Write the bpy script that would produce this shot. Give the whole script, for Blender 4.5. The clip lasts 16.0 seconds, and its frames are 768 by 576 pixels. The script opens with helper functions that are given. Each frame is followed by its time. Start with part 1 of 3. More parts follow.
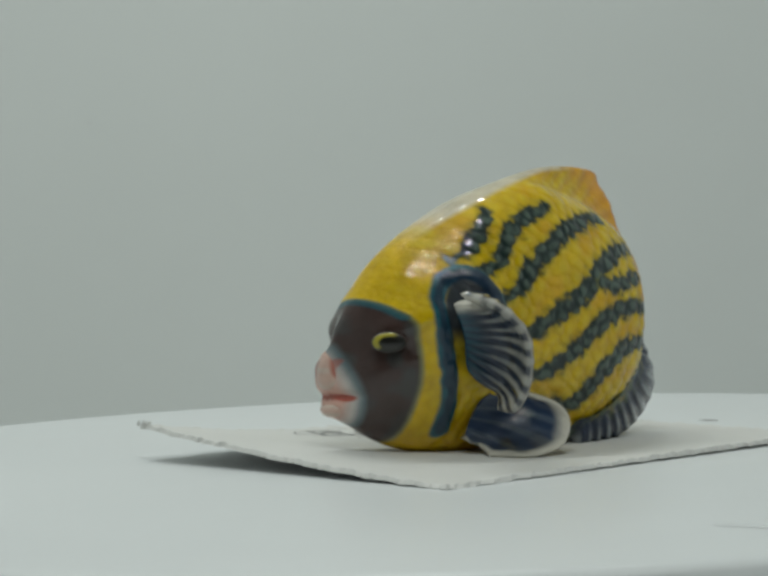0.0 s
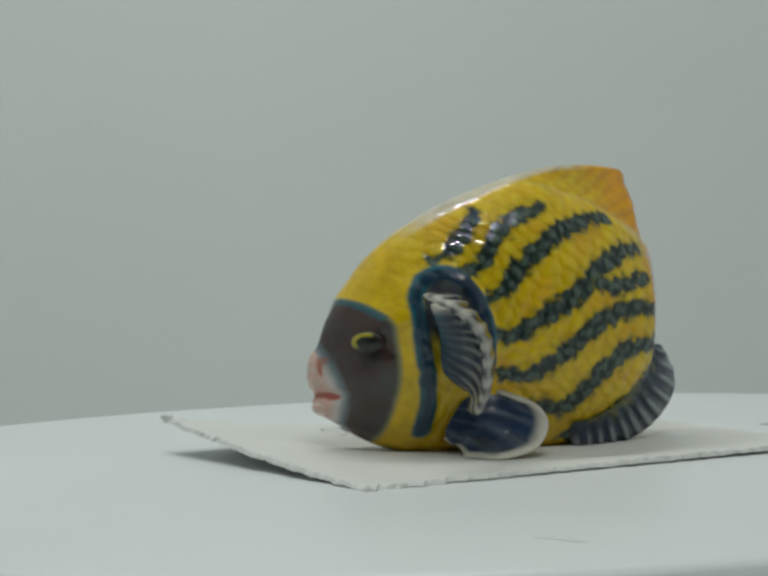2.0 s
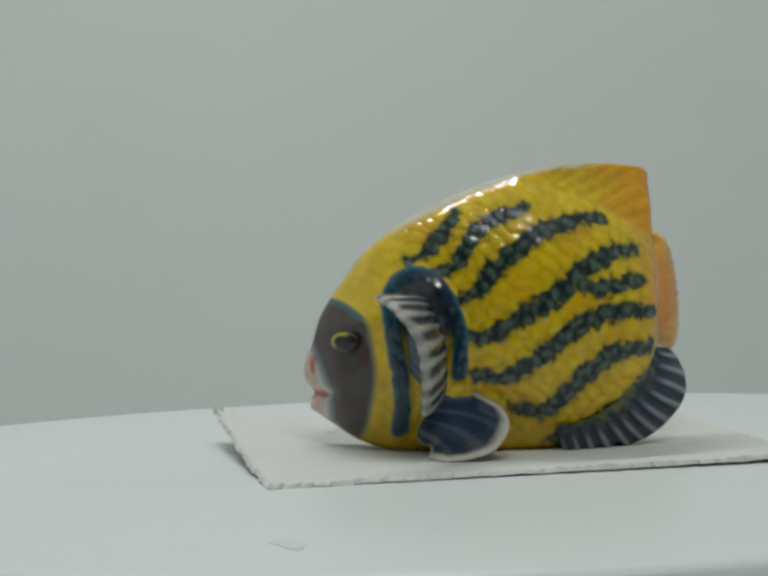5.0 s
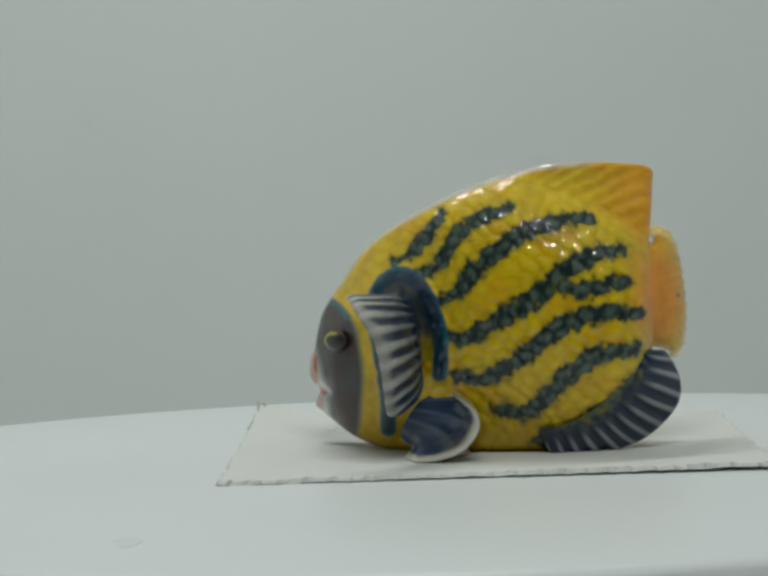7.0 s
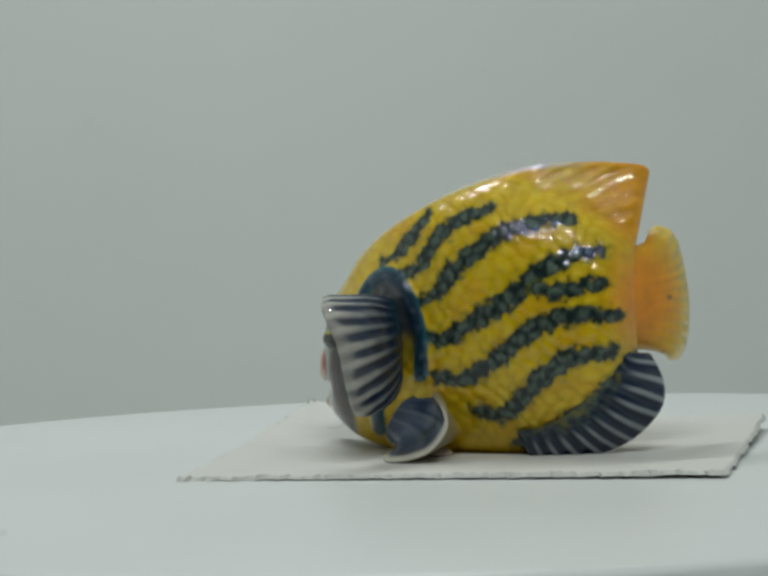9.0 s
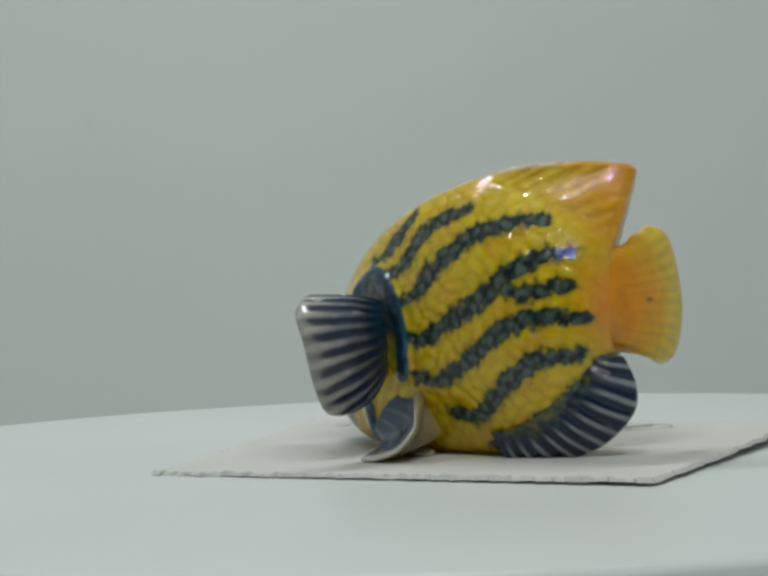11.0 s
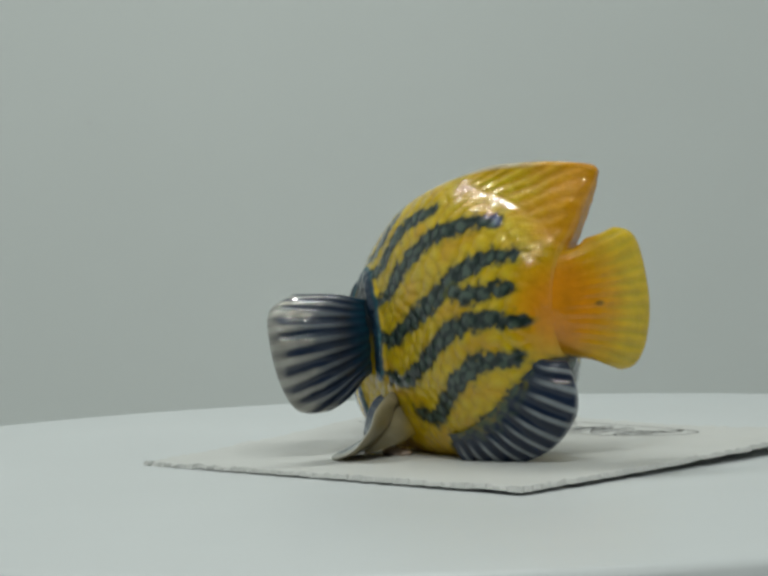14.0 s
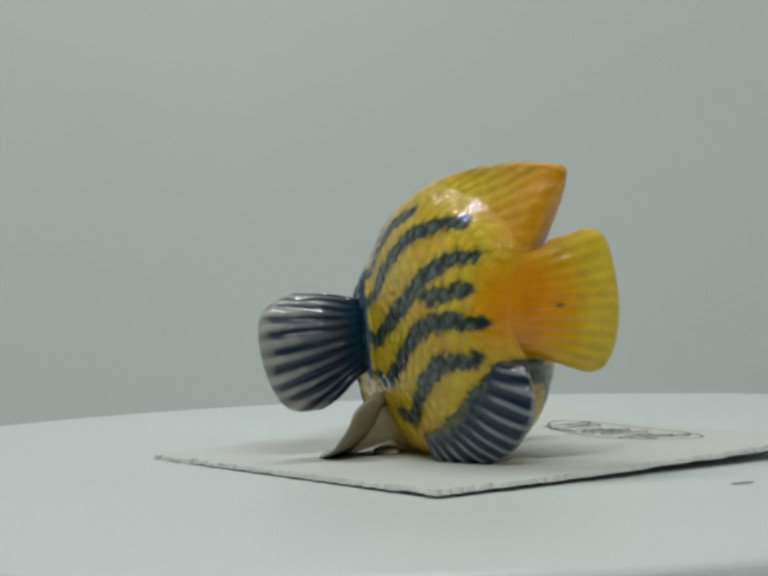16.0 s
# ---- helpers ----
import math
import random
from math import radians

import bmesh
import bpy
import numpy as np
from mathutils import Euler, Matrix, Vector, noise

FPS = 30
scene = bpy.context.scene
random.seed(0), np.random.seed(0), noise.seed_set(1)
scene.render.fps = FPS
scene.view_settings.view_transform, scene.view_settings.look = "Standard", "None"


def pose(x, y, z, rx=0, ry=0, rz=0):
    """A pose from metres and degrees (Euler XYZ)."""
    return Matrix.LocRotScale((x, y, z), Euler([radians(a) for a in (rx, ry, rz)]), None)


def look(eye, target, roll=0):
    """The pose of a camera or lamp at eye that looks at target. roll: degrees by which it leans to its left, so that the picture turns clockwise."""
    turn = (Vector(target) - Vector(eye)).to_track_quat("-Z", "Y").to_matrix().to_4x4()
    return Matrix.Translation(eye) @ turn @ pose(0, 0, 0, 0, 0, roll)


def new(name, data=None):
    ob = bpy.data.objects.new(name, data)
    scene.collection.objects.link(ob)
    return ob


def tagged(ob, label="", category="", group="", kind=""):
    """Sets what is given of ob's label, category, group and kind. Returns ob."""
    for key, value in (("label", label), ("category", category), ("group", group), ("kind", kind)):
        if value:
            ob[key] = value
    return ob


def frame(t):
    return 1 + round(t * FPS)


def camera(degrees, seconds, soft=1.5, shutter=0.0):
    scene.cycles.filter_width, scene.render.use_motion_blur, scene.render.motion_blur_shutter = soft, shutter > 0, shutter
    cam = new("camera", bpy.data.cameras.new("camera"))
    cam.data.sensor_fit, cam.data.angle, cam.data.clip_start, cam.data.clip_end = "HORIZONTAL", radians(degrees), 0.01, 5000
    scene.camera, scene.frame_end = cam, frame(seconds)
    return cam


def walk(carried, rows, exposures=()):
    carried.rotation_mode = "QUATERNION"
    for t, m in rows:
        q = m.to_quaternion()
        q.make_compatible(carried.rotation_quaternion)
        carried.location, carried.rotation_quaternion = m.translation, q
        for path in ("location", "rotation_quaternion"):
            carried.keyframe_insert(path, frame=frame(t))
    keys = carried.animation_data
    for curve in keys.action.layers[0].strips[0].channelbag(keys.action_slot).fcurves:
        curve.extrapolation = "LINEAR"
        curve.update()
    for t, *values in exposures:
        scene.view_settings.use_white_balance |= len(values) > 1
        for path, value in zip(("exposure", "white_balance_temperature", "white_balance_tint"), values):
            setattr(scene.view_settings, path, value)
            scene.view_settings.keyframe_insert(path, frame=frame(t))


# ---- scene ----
# ------------------------------------------------------------------ camera
cam = camera(19.77, 16.0, soft=3.3)
EYE = Vector((0.0, -0.335, 0.03399))
YAW, PITCH = radians(-1.608), radians(1.431)
AIM = EYE + Vector((math.sin(YAW) * math.cos(PITCH), math.cos(YAW) * math.cos(PITCH), -math.sin(PITCH)))
walk(cam, [(0, look(EYE, AIM, -1.953)), (16.0, look(EYE, AIM, -1.953))])

# ------------------------------------------------------------------ light
world = bpy.data.worlds.new("world")
scene.world = world
world.use_nodes = True
world.node_tree.nodes["Background"].inputs[0].default_value = (0.72, 0.8, 0.8, 1)
world.node_tree.nodes["Background"].inputs[1].default_value = 0.25
scene.view_settings.exposure = 0.0


def area(name, place, target, sx, sy, watts, colour):
    data = bpy.data.lights.new(name, "AREA")
    data.shape, data.size, data.size_y, data.energy, data.color = "RECTANGLE", sx, sy, watts, colour
    ob = new(name, data)
    ob.matrix_world = look(place, target)
    return ob


area("strip_light", (0.04, -0.29, 0.43), (0.03, -0.03, 0), 0.27, 0.003, 0.85, (0.955, 1.0, 0.95))
area("strip_light", (-0.10, 0.14, 0.43), (-0.08, 0.08, 0), 0.28, 0.005, 0.79, (0.955, 1.0, 0.95))

# ------------------------------------------------------------------ materials
K = 0.335 / 4500  # one modelling unit of the figurine, in metres


def material(name):
    m = bpy.data.materials.new(name)
    m.use_nodes = True
    nt = m.node_tree
    return m, nt, nt.nodes["Principled BSDF"]


def node(nt, kind, **vals):
    n = nt.nodes.new(kind)
    for k, v in vals.items():
        n.inputs[k].default_value = v
    return n


def noise_tex(nt, scale, detail=4.0, rough=0.55):
    n = node(nt, "ShaderNodeTexNoise", Scale=scale, Detail=detail, Roughness=rough)
    n.inputs["Vector"].default_value = (0, 0, 0)
    tc = nt.nodes.new("ShaderNodeTexCoord")
    nt.links.new(tc.outputs["Object"], n.inputs["Vector"])
    return n


def ramp(nt, fac, stops):
    r = nt.nodes.new("ShaderNodeValToRGB")
    while len(r.color_ramp.elements) < len(stops):
        r.color_ramp.elements.new(0.5)
    for e, (p, c) in zip(r.color_ramp.elements, stops):
        e.position, e.color = p, (*c, 1)
    nt.links.new(fac, r.inputs[0])
    return r


def bump(nt, bsdf, height, strength, distance):
    b = node(nt, "ShaderNodeBump", Strength=strength, Distance=distance)
    nt.links.new(height, b.inputs["Height"])
    nt.links.new(b.outputs[0], bsdf.inputs["Normal"])
    return b


def plain(name, c1, c2, scale, rough, bump_strength=0.0, bump_scale=900, dist=0.0002):
    m, nt, b = material(name)
    r = ramp(nt, noise_tex(nt, scale).outputs["Fac"], [(0.3, c1), (0.7, c2)])
    nt.links.new(r.outputs[0], b.inputs["Base Color"])
    b.inputs["Roughness"].default_value = rough
    if bump_strength:
        bump(nt, b, noise_tex(nt, bump_scale, 6).outputs["Fac"], bump_strength, dist)
    return m


def glaze():
    """Hand-painted ceramic under a clear glossy glaze; the paint is the mesh's own colour layer."""
    m, nt, b = material("painted_glaze")
    at = nt.nodes.new("ShaderNodeAttribute")
    at.attribute_name = "paint"
    n1 = noise_tex(nt, 330, 5)
    r = ramp(nt, n1.outputs["Fac"], [(0.25, (0.72, 0.72, 0.72)), (0.75, (1.12, 1.12, 1.12))])
    mix = nt.nodes.new("ShaderNodeMix")
    mix.data_type, mix.blend_type = "RGBA", "MULTIPLY"
    mix.inputs["Factor"].default_value = 0.8
    nt.links.new(at.outputs["Color"], mix.inputs["A"])
    nt.links.new(r.outputs[0], mix.inputs["B"])
    nt.links.new(mix.outputs["Result"], b.inputs["Base Color"])
    b.inputs["Roughness"].default_value = 0.4
    b.inputs["Specular IOR Level"].default_value = 0.08
    b.inputs["Coat Weight"].default_value = 1.0
    b.inputs["Coat IOR"].default_value = 1.48
    b.inputs["Coat Roughness"].default_value = 0.02
    bump(nt, b, noise_tex(nt, 640, 5).outputs["Fac"], 0.55, 0.00045)
    ripple = node(nt, "ShaderNodeBump", Strength=0.25, Distance=0.00022)
    nt.links.new(noise_tex(nt, 560, 2, 0.4).outputs["Fac"], ripple.inputs["Height"])
    nt.links.new(ripple.outputs[0], b.inputs["Coat Normal"])
    return m


GLAZE = glaze()
DISC = plain("white_plastic", (0.63, 0.66, 0.67), (0.66, 0.69, 0.70), 14, 0.42, 0.05, 1500)
CARD = plain("white_card", (0.60, 0.605, 0.585), (0.645, 0.65, 0.63), 60, 0.55, 0.25, 2500)
WALL = plain("grey_backdrop_paper", (0.62, 0.65, 0.64), (0.65, 0.68, 0.67), 5, 0.9, 0.1, 300)
LINING = plain("white_lining", (0.74, 0.76, 0.76), (0.78, 0.8, 0.8), 6, 0.85)
DARK = plain("dark_room", (0.05, 0.05, 0.05), (0.08, 0.08, 0.08), 3, 0.9)
PENCIL = plain("pencil_grey", (0.035, 0.035, 0.04), (0.09, 0.09, 0.1), 2500, 0.6)
SMUDGE = plain("grey_smudge", (0.585, 0.61, 0.62), (0.62, 0.65, 0.66), 900, 0.6)
SPECK = plain("dark_speck", (0.1, 0.1, 0.1), (0.25, 0.25, 0.25), 2500, 0.8)

# ------------------------------------------------------------------ mesh helpers


def curve(points, n):
    """n points along a smooth curve through the given ones, evenly by length."""
    p = np.array(points, float)
    if len(p) == 2:
        return p[0] + (p[1] - p[0]) * np.linspace(0, 1, n)[:, None]
    q = np.vstack([2 * p[0] - p[1], p, 2 * p[-1] - p[-2]])
    out = []
    for i in range(1, len(q) - 2):
        t = np.linspace(0, 1, 24, endpoint=False)[:, None]
        a, b, c, d = q[i - 1], q[i], q[i + 1], q[i + 2]
        out.append(0.5 * (2 * b + (c - a) * t + (2 * a - 5 * b + 4 * c - d) * t ** 2 + (3 * b - a - 3 * c + d) * t ** 3))
    out = np.vstack(out + [p[-1:]])
    run = np.r_[0, np.cumsum(np.linalg.norm(np.diff(out, axis=0), axis=1))]
    at = np.linspace(0, run[-1], n)
    return np.stack([np.interp(at, run, out[:, k]) for k in range(p.shape[1])], 1)


def lerp(x, table):
    """A smooth function of x through the (x, value) pairs of a short table."""
    t = curve(table, 240)
    return np.interp(x, t[:, 0], t[:, 1])


def smooth(x, lo, hi):
    t = np.clip((x - lo) / (hi - lo), 0, 1)
    return t * t * (3 - 2 * t)


def near(u, w, line):
    """The distance of the points (u, w) from a polyline, and how far along it they lie (0 to 1)."""
    line = curve(line, 40)
    best, along = np.full(u.shape, 1e9), np.zeros(u.shape)
    for i in range(len(line) - 1):
        a, b = line[i], line[i + 1]
        d = b - a
        t = np.clip(((u - a[0]) * d[0] + (w - a[1]) * d[1]) / (d @ d), 0, 1)
        r = np.hypot(u - a[0] - t * d[0], w - a[1] - t * d[1])
        along = np.where(r < best, (i + t) / (len(line) - 1), along)
        best = np.minimum(best, r)
    return best, along


GRAIN = np.random.RandomState(3).rand(64, 64)


def grain(x, y):
    """Smooth value noise of two coordinates, 0 to 1."""
    xi, yi = np.floor(x).astype(int), np.floor(y).astype(int)
    fx, fy = x - xi, y - yi
    fx, fy = fx * fx * (3 - 2 * fx), fy * fy * (3 - 2 * fy)
    g = lambda a, b: GRAIN[a % 64, b % 64]
    return (g(xi, yi) * (1 - fx) + g(xi + 1, yi) * fx) * (1 - fy) + (g(xi, yi + 1) * (1 - fx) + g(xi + 1, yi + 1) * fx) * fy


def blend(col, mask, colour):
    colour = np.asarray(colour, float)
    return col + (colour - col) * np.clip(mask, 0, 1)[..., None]


def grid_mesh(name, pts, wrap=False, paint=None, mat=None, faces_extra=()):
    """A mesh from a grid of points (rows, columns, 3) in figurine units; wrap joins the last column to the first."""
    nr, nc = pts.shape[:2]
    idx = np.arange(nr * nc).reshape(nr, nc)
    right = np.roll(idx, -1, 1) if wrap else idx[:, 1:]
    left = idx if wrap else idx[:, :-1]
    quads = np.stack([left[:-1], right[:-1], right[1:], left[1:]], -1).reshape(-1, 4)
    me = bpy.data.meshes.new(name)
    me.from_pydata((pts.reshape(-1, 3) * K).tolist(), [], quads.tolist() + [list(f) for f in faces_extra])
    me.polygons.foreach_set("use_smooth", [True] * len(me.polygons))
    if paint is not None:
        layer = me.color_attributes.new("paint", "FLOAT_COLOR", "POINT")
        layer.data.foreach_set("color", np.c_[paint.reshape(-1, 3), np.ones(nr * nc)].ravel())
    if mat:
        me.materials.append(mat)
    me.validate()
    bm = bmesh.new()
    bm.from_mesh(me)
    bmesh.ops.recalc_face_normals(bm, faces=bm.faces)
    bm.to_mesh(me)
    bm.free()
    return me


def part(name, me, parent, label=""):
    ob = new(name, me)
    ob.parent = parent
    return tagged(ob, label)


def blade(name, root, rim, bulge, ridges, thick, depth, paint, na=150, nb=60, power=1.0, bow=1.0, waist=0.0, stem=0.0, smooth_root=0.3):
    """A fin: a closed shell between a root line and a rim line, bulged, with ridges that run from root to rim."""
    R, E = curve(root, na), curve(rim, na)
    b = np.linspace(0, 1, nb) ** power
    a = np.linspace(0, 1, na)
    mid = R[:, None] + (E - R)[:, None] * b[None, :, None]
    mid = mid + np.asarray(bulge, float) * (np.sin(np.pi * b) ** bow)[None, :, None]
    if waist:
        zc = mid[na // 2, :, 2].mean()
        mid[..., 2] = zc + (mid[..., 2] - zc) * (1 - waist * np.sin(np.pi * np.clip(b / 0.9, 0, 1)))[None]
    da, db = np.gradient(mid, axis=0), np.gradient(mid, axis=1)
    nrm = np.cross(da, db)
    nrm /= np.linalg.norm(nrm, axis=2, keepdims=True) + 1e-9
    A, B = np.meshgrid(a, b, indexing="ij")
    wave = np.cos(2 * np.pi * ridges * A + 1.2 * (grain(A * 9, B * 2 + 7) - 0.5))
    t = thick[1] + (thick[0] - thick[1]) * (1 - B) ** 1.7
    edge = np.sqrt(np.clip(1 - np.clip((B - 0.9) / 0.1, 0, 1) ** 2, 0.02, 1)) * np.sqrt(np.clip(1 - np.clip((np.abs(A - 0.5) - 0.46) / 0.04, 0, 1) ** 2, 0.02, 1))
    t = t * (1 - stem * (1 - B) ** 0.7 * (1 - np.sqrt(np.clip(1 - (2 * A - 1) ** 2, 0, 1))))
    h = (t + depth * wave * smooth(B, 0.04, smooth_root) * smooth(B, 1.0, 0.85) * smooth(np.abs(A - 0.5), 0.5, 0.36)) * edge
    front, back = mid + nrm * h[..., None], mid - nrm * h[..., None]
    # closed tube: each row runs out along the front and home along the back
    ring = np.concatenate([front, back[:, ::-1]], 1)
    col = paint(A, B, wave, front, True)
    col = np.concatenate([col, paint(A, B, wave, back, False)[:, ::-1]], 1)
    n = ring.shape[1]
    caps = [tuple(range(n)), tuple(range((na - 1) * n, na * n))]
    return grid_mesh(name, ring, True, col, GLAZE, caps)


# ------------------------------------------------------------------ light box
def box_mesh(name, lo, hi, mat, bevel=0.0):
    bm = bmesh.new()
    bmesh.ops.create_cube(bm, size=1)
    for v in bm.verts:
        v.co = Vector([lo[i] + (hi[i] - lo[i]) * (v.co[i] + 0.5) for i in range(3)])
    if bevel:
        bmesh.ops.bevel(bm, geom=bm.edges[:], offset=bevel, segments=2, affect="EDGES")
    me = bpy.data.meshes.new(name)
    bm.to_mesh(me)
    bm.free()
    me.materials.append(mat)
    return me


def setting(name, lo, hi, mat, label):
    return tagged(new(name, box_mesh(name, lo, hi, mat)), label, kind="structure")


setting("floor", (-0.42, -0.55, -0.045), (0.42, 0.40, -0.04), LINING, "white matt floor of the photo box")
setting("wall_north", (-0.42, 0.40, -0.045), (0.42, 0.405, 0.46), WALL, "plain grey paper backdrop of the photo box")
setting("wall_west", (-0.425, -0.55, -0.045), (-0.42, 0.405, 0.46), LINING, "white side lining of the photo box")
setting("wall_east", (0.42, -0.55, -0.045), (0.425, 0.405, 0.46), LINING, "white side lining of the photo box")
setting("wall_south", (-0.425, -0.555, -0.045), (0.425, -0.55, 0.46), DARK, "dark room beyond the open front")
setting("ceiling", (-0.425, -0.555, 0.46), (0.425, 0.405, 0.465), LINING, "white top lining of the photo box")

# a faint fleck on the backdrop
bm = bmesh.new()
bmesh.ops.create_circle(bm, cap_ends=True, segments=10, radius=0.0009)
fleck = bpy.data.meshes.new("fleck")
bm.to_mesh(fleck)
bm.free()
fleck.materials.append(plain("grey_fleck", (0.605, 0.632, 0.625), (0.63, 0.655, 0.65), 900, 0.9))
fleck_ob = new("fleck", fleck)
fleck_ob.parent = bpy.data.objects["wall_north"]
fleck_ob.matrix_basis = pose(-0.1171, 0.3996, 0.0739, 90, 0, 0)

# ------------------------------------------------------------------ turntable
def lathe(name, profile, mat, n=160):
    prof = np.array(profile, float)
    ang = np.linspace(0, 2 * np.pi, n, endpoint=False)
    pts = np.stack([prof[:, None, 0] * np.cos(ang), prof[:, None, 0] * np.sin(ang), prof[:, None, 1] + 0 * ang], -1)
    return grid_mesh(name, pts / K, True, None, mat)


def turntable():
    R = 0.35054 * 0.335
    ob = tagged(bpy.data.objects.new("turntable", None), "round white plastic motorised turntable disc", "turntable")
    scene.collection.objects.link(ob)
    part("disc", lathe("disc", [(1e-5, 0), (0.03, 0), (0.07, 0), (R - 0.002, 0), (R - 0.0008, -0.0003), (R, -0.001), (R + 0.0002, -0.003),
                                (R, -0.010), (R - 0.001, -0.012), (0.02, -0.012), (1e-5, -0.012)], DISC), ob)
    base = lathe("base", [(1e-5, -0.0125), (0.098, -0.0125), (0.102, -0.015), (0.106, -0.037), (0.104, -0.0398), (1e-5, -0.0398)], DISC)
    part("base", base, ob, "round white base under the disc")
    return ob


# ------------------------------------------------------------------ card
CA, CC, CB = np.array([-468.0, -417.0]), np.array([560.0, -510.0]), np.array([-393.0, 513.0])


def card_height(a, b):
    """Height of the warped card's top over the disc; a runs along the near edge, b away from it."""
    return 8.2 + 7 * a + 69 * (1 - a) ** 3 * np.abs(b) ** 1.4 + 18 * a * b ** 2


def card_point(a, b, up=0.0):
    p = CA + (CC - CA) * a + (CB - CA) * b
    return (p[0], p[1], card_height(a, b) + up)


def card():
    ob = tagged(bpy.data.objects.new("card", None), "square white warped card with torn edges on the turntable", "card")
    scene.collection.objects.link(ob)
    n = 220
    a = 0.5 - 0.5 * np.cos(np.pi * np.linspace(0, 1, n)) * (0.8 + 0.2 * np.abs(np.cos(np.pi * np.linspace(0, 1, n))))
    A, B = np.meshgrid(a, a, indexing="ij")
    # torn perforation: the edges wander a little
    tear = 0.0045
    A2 = A + (tear * (grain(B * 85, 3 + 0 * B) - 0.5) * 2) * smooth(np.abs(A - 0.5), 0.485, 0.499)
    B2 = B + (tear * (grain(A * 85, 9 + 0 * A) - 0.5) * 2) * smooth(np.abs(B - 0.5), 0.485, 0.499)
    nib = np.exp(-(((A * 23 + 0.4 * grain(A * 7, 2 + 0 * A)) % 1 - 0.5) / 0.11) ** 2) * smooth(np.abs(B - 0.5), 0.485, 0.499)
    B2 = B2 + np.sign(B - 0.5) * 0.006 * nib
    P = CA + (CC - CA) * A2[..., None] + (CB - CA) * B2[..., None]
    rim = 1 - smooth(np.minimum(np.minimum(A, 1 - A), np.minimum(B, 1 - B)), 0.0, 0.012)
    fluff = 5.0 * (grain(A * 90, B * 90 + 5) - 0.45) * rim
    out = (P - P.mean((0, 1))) * 0.005
    top = np.dstack([P - out, card_height(A, B) + fluff])
    low = np.dstack([P + out, card_height(A, B) - 8 + 3.0 * (grain(A * 22 + 3, B * 22) - 0.5) * rim])
    ring = np.concatenate([top, low[:, ::-1]], 1)
    m = ring.shape[1]
    me = grid_mesh("sheet", ring, True, None, CARD)
    bm = bmesh.new()
    bm.from_mesh(me)
    bm.verts.ensure_lookup_table()
    for row in (0, n - 1):
        for j in range(n - 1):
            bm.faces.new([bm.verts[row * m + k] for k in (j, j + 1, m - 2 - j, m - 1 - j)])
    bmesh.ops.recalc_face_normals(bm, faces=bm.faces)
    bm.to_mesh(me)
    bm.free()
    me.polygons.foreach_set("use_smooth", [False] * len(me.polygons))
    part("sheet", me, ob)
    writing(ob)
    fibres(ob)
    return ob


def stroke(bm, points, half):
    """A thin flat pencil line through points on the card (a, b)."""
    line = curve(points, 14)
    pts = [Vector(card_point(a, b, 0.7)) for a, b in line]
    rows = []
    for i, p in enumerate(pts):
        d = pts[min(i + 1, len(pts) - 1)] - pts[max(i - 1, 0)]
        n = Vector((-d.y, d.x, 0)).normalized() * half
        rows.append([bm.verts.new((p + n) * K), bm.verts.new((p - n) * K)])
    for (a, b), (c, d) in zip(rows, rows[1:]):
        bm.faces.new([a, b, d, c])


def writing(parent):
    """Unreadable pencilled letters, as slanted bars and loops, inside a drawn oval."""
    rng = random.Random(5)
    bm = bmesh.new()
    oval = [(0.535 + 0.225 * math.cos(k / 24 * math.tau), 0.868 + 0.082 * math.sin(k / 24 * math.tau) + 0.01 * math.cos(k / 12 * math.tau)) for k in range(25)]
    for k in range(0, 24, 4):
        stroke(bm, oval[k:k + 5], rng.uniform(1.5, 2.2))
    for i in range(13):
        a = 0.355 + 0.026 * i + rng.uniform(-0.006, 0.006)
        lo, hi = 0.812 + rng.uniform(-0.012, 0.02), 0.905 + rng.uniform(-0.03, 0.02)
        lean = rng.uniform(0.004, 0.03)
        stroke(bm, [(a, lo), (a + lean, hi)], rng.uniform(2.2, 4.0))
        if i % 3 != 1:
            stroke(bm, [(a + lean, hi), (a + lean + 0.02, hi - 0.012), (a + lean + 0.012, (lo + hi) / 2), (a + 0.006, (lo + hi) / 2)], rng.uniform(1.8, 3.2))
        else:
            stroke(bm, [(a, lo), (a + 0.012, lo - 0.014), (a + 0.03, lo + 0.004)], rng.uniform(2.0, 3.4))
    for a0, a1, b in ((0.35, 0.44, 0.808), (0.42, 0.52, 0.80), (0.62, 0.70, 0.815)):
        stroke(bm, [(a0, b), (a1, b + 0.006)], 2.2)
    me = bpy.data.meshes.new("pencil_writing")
    bm.to_mesh(me)
    bm.free()
    me.materials.append(PENCIL)
    part("pencil_writing", me, parent, "grey pencil writing in a drawn oval")


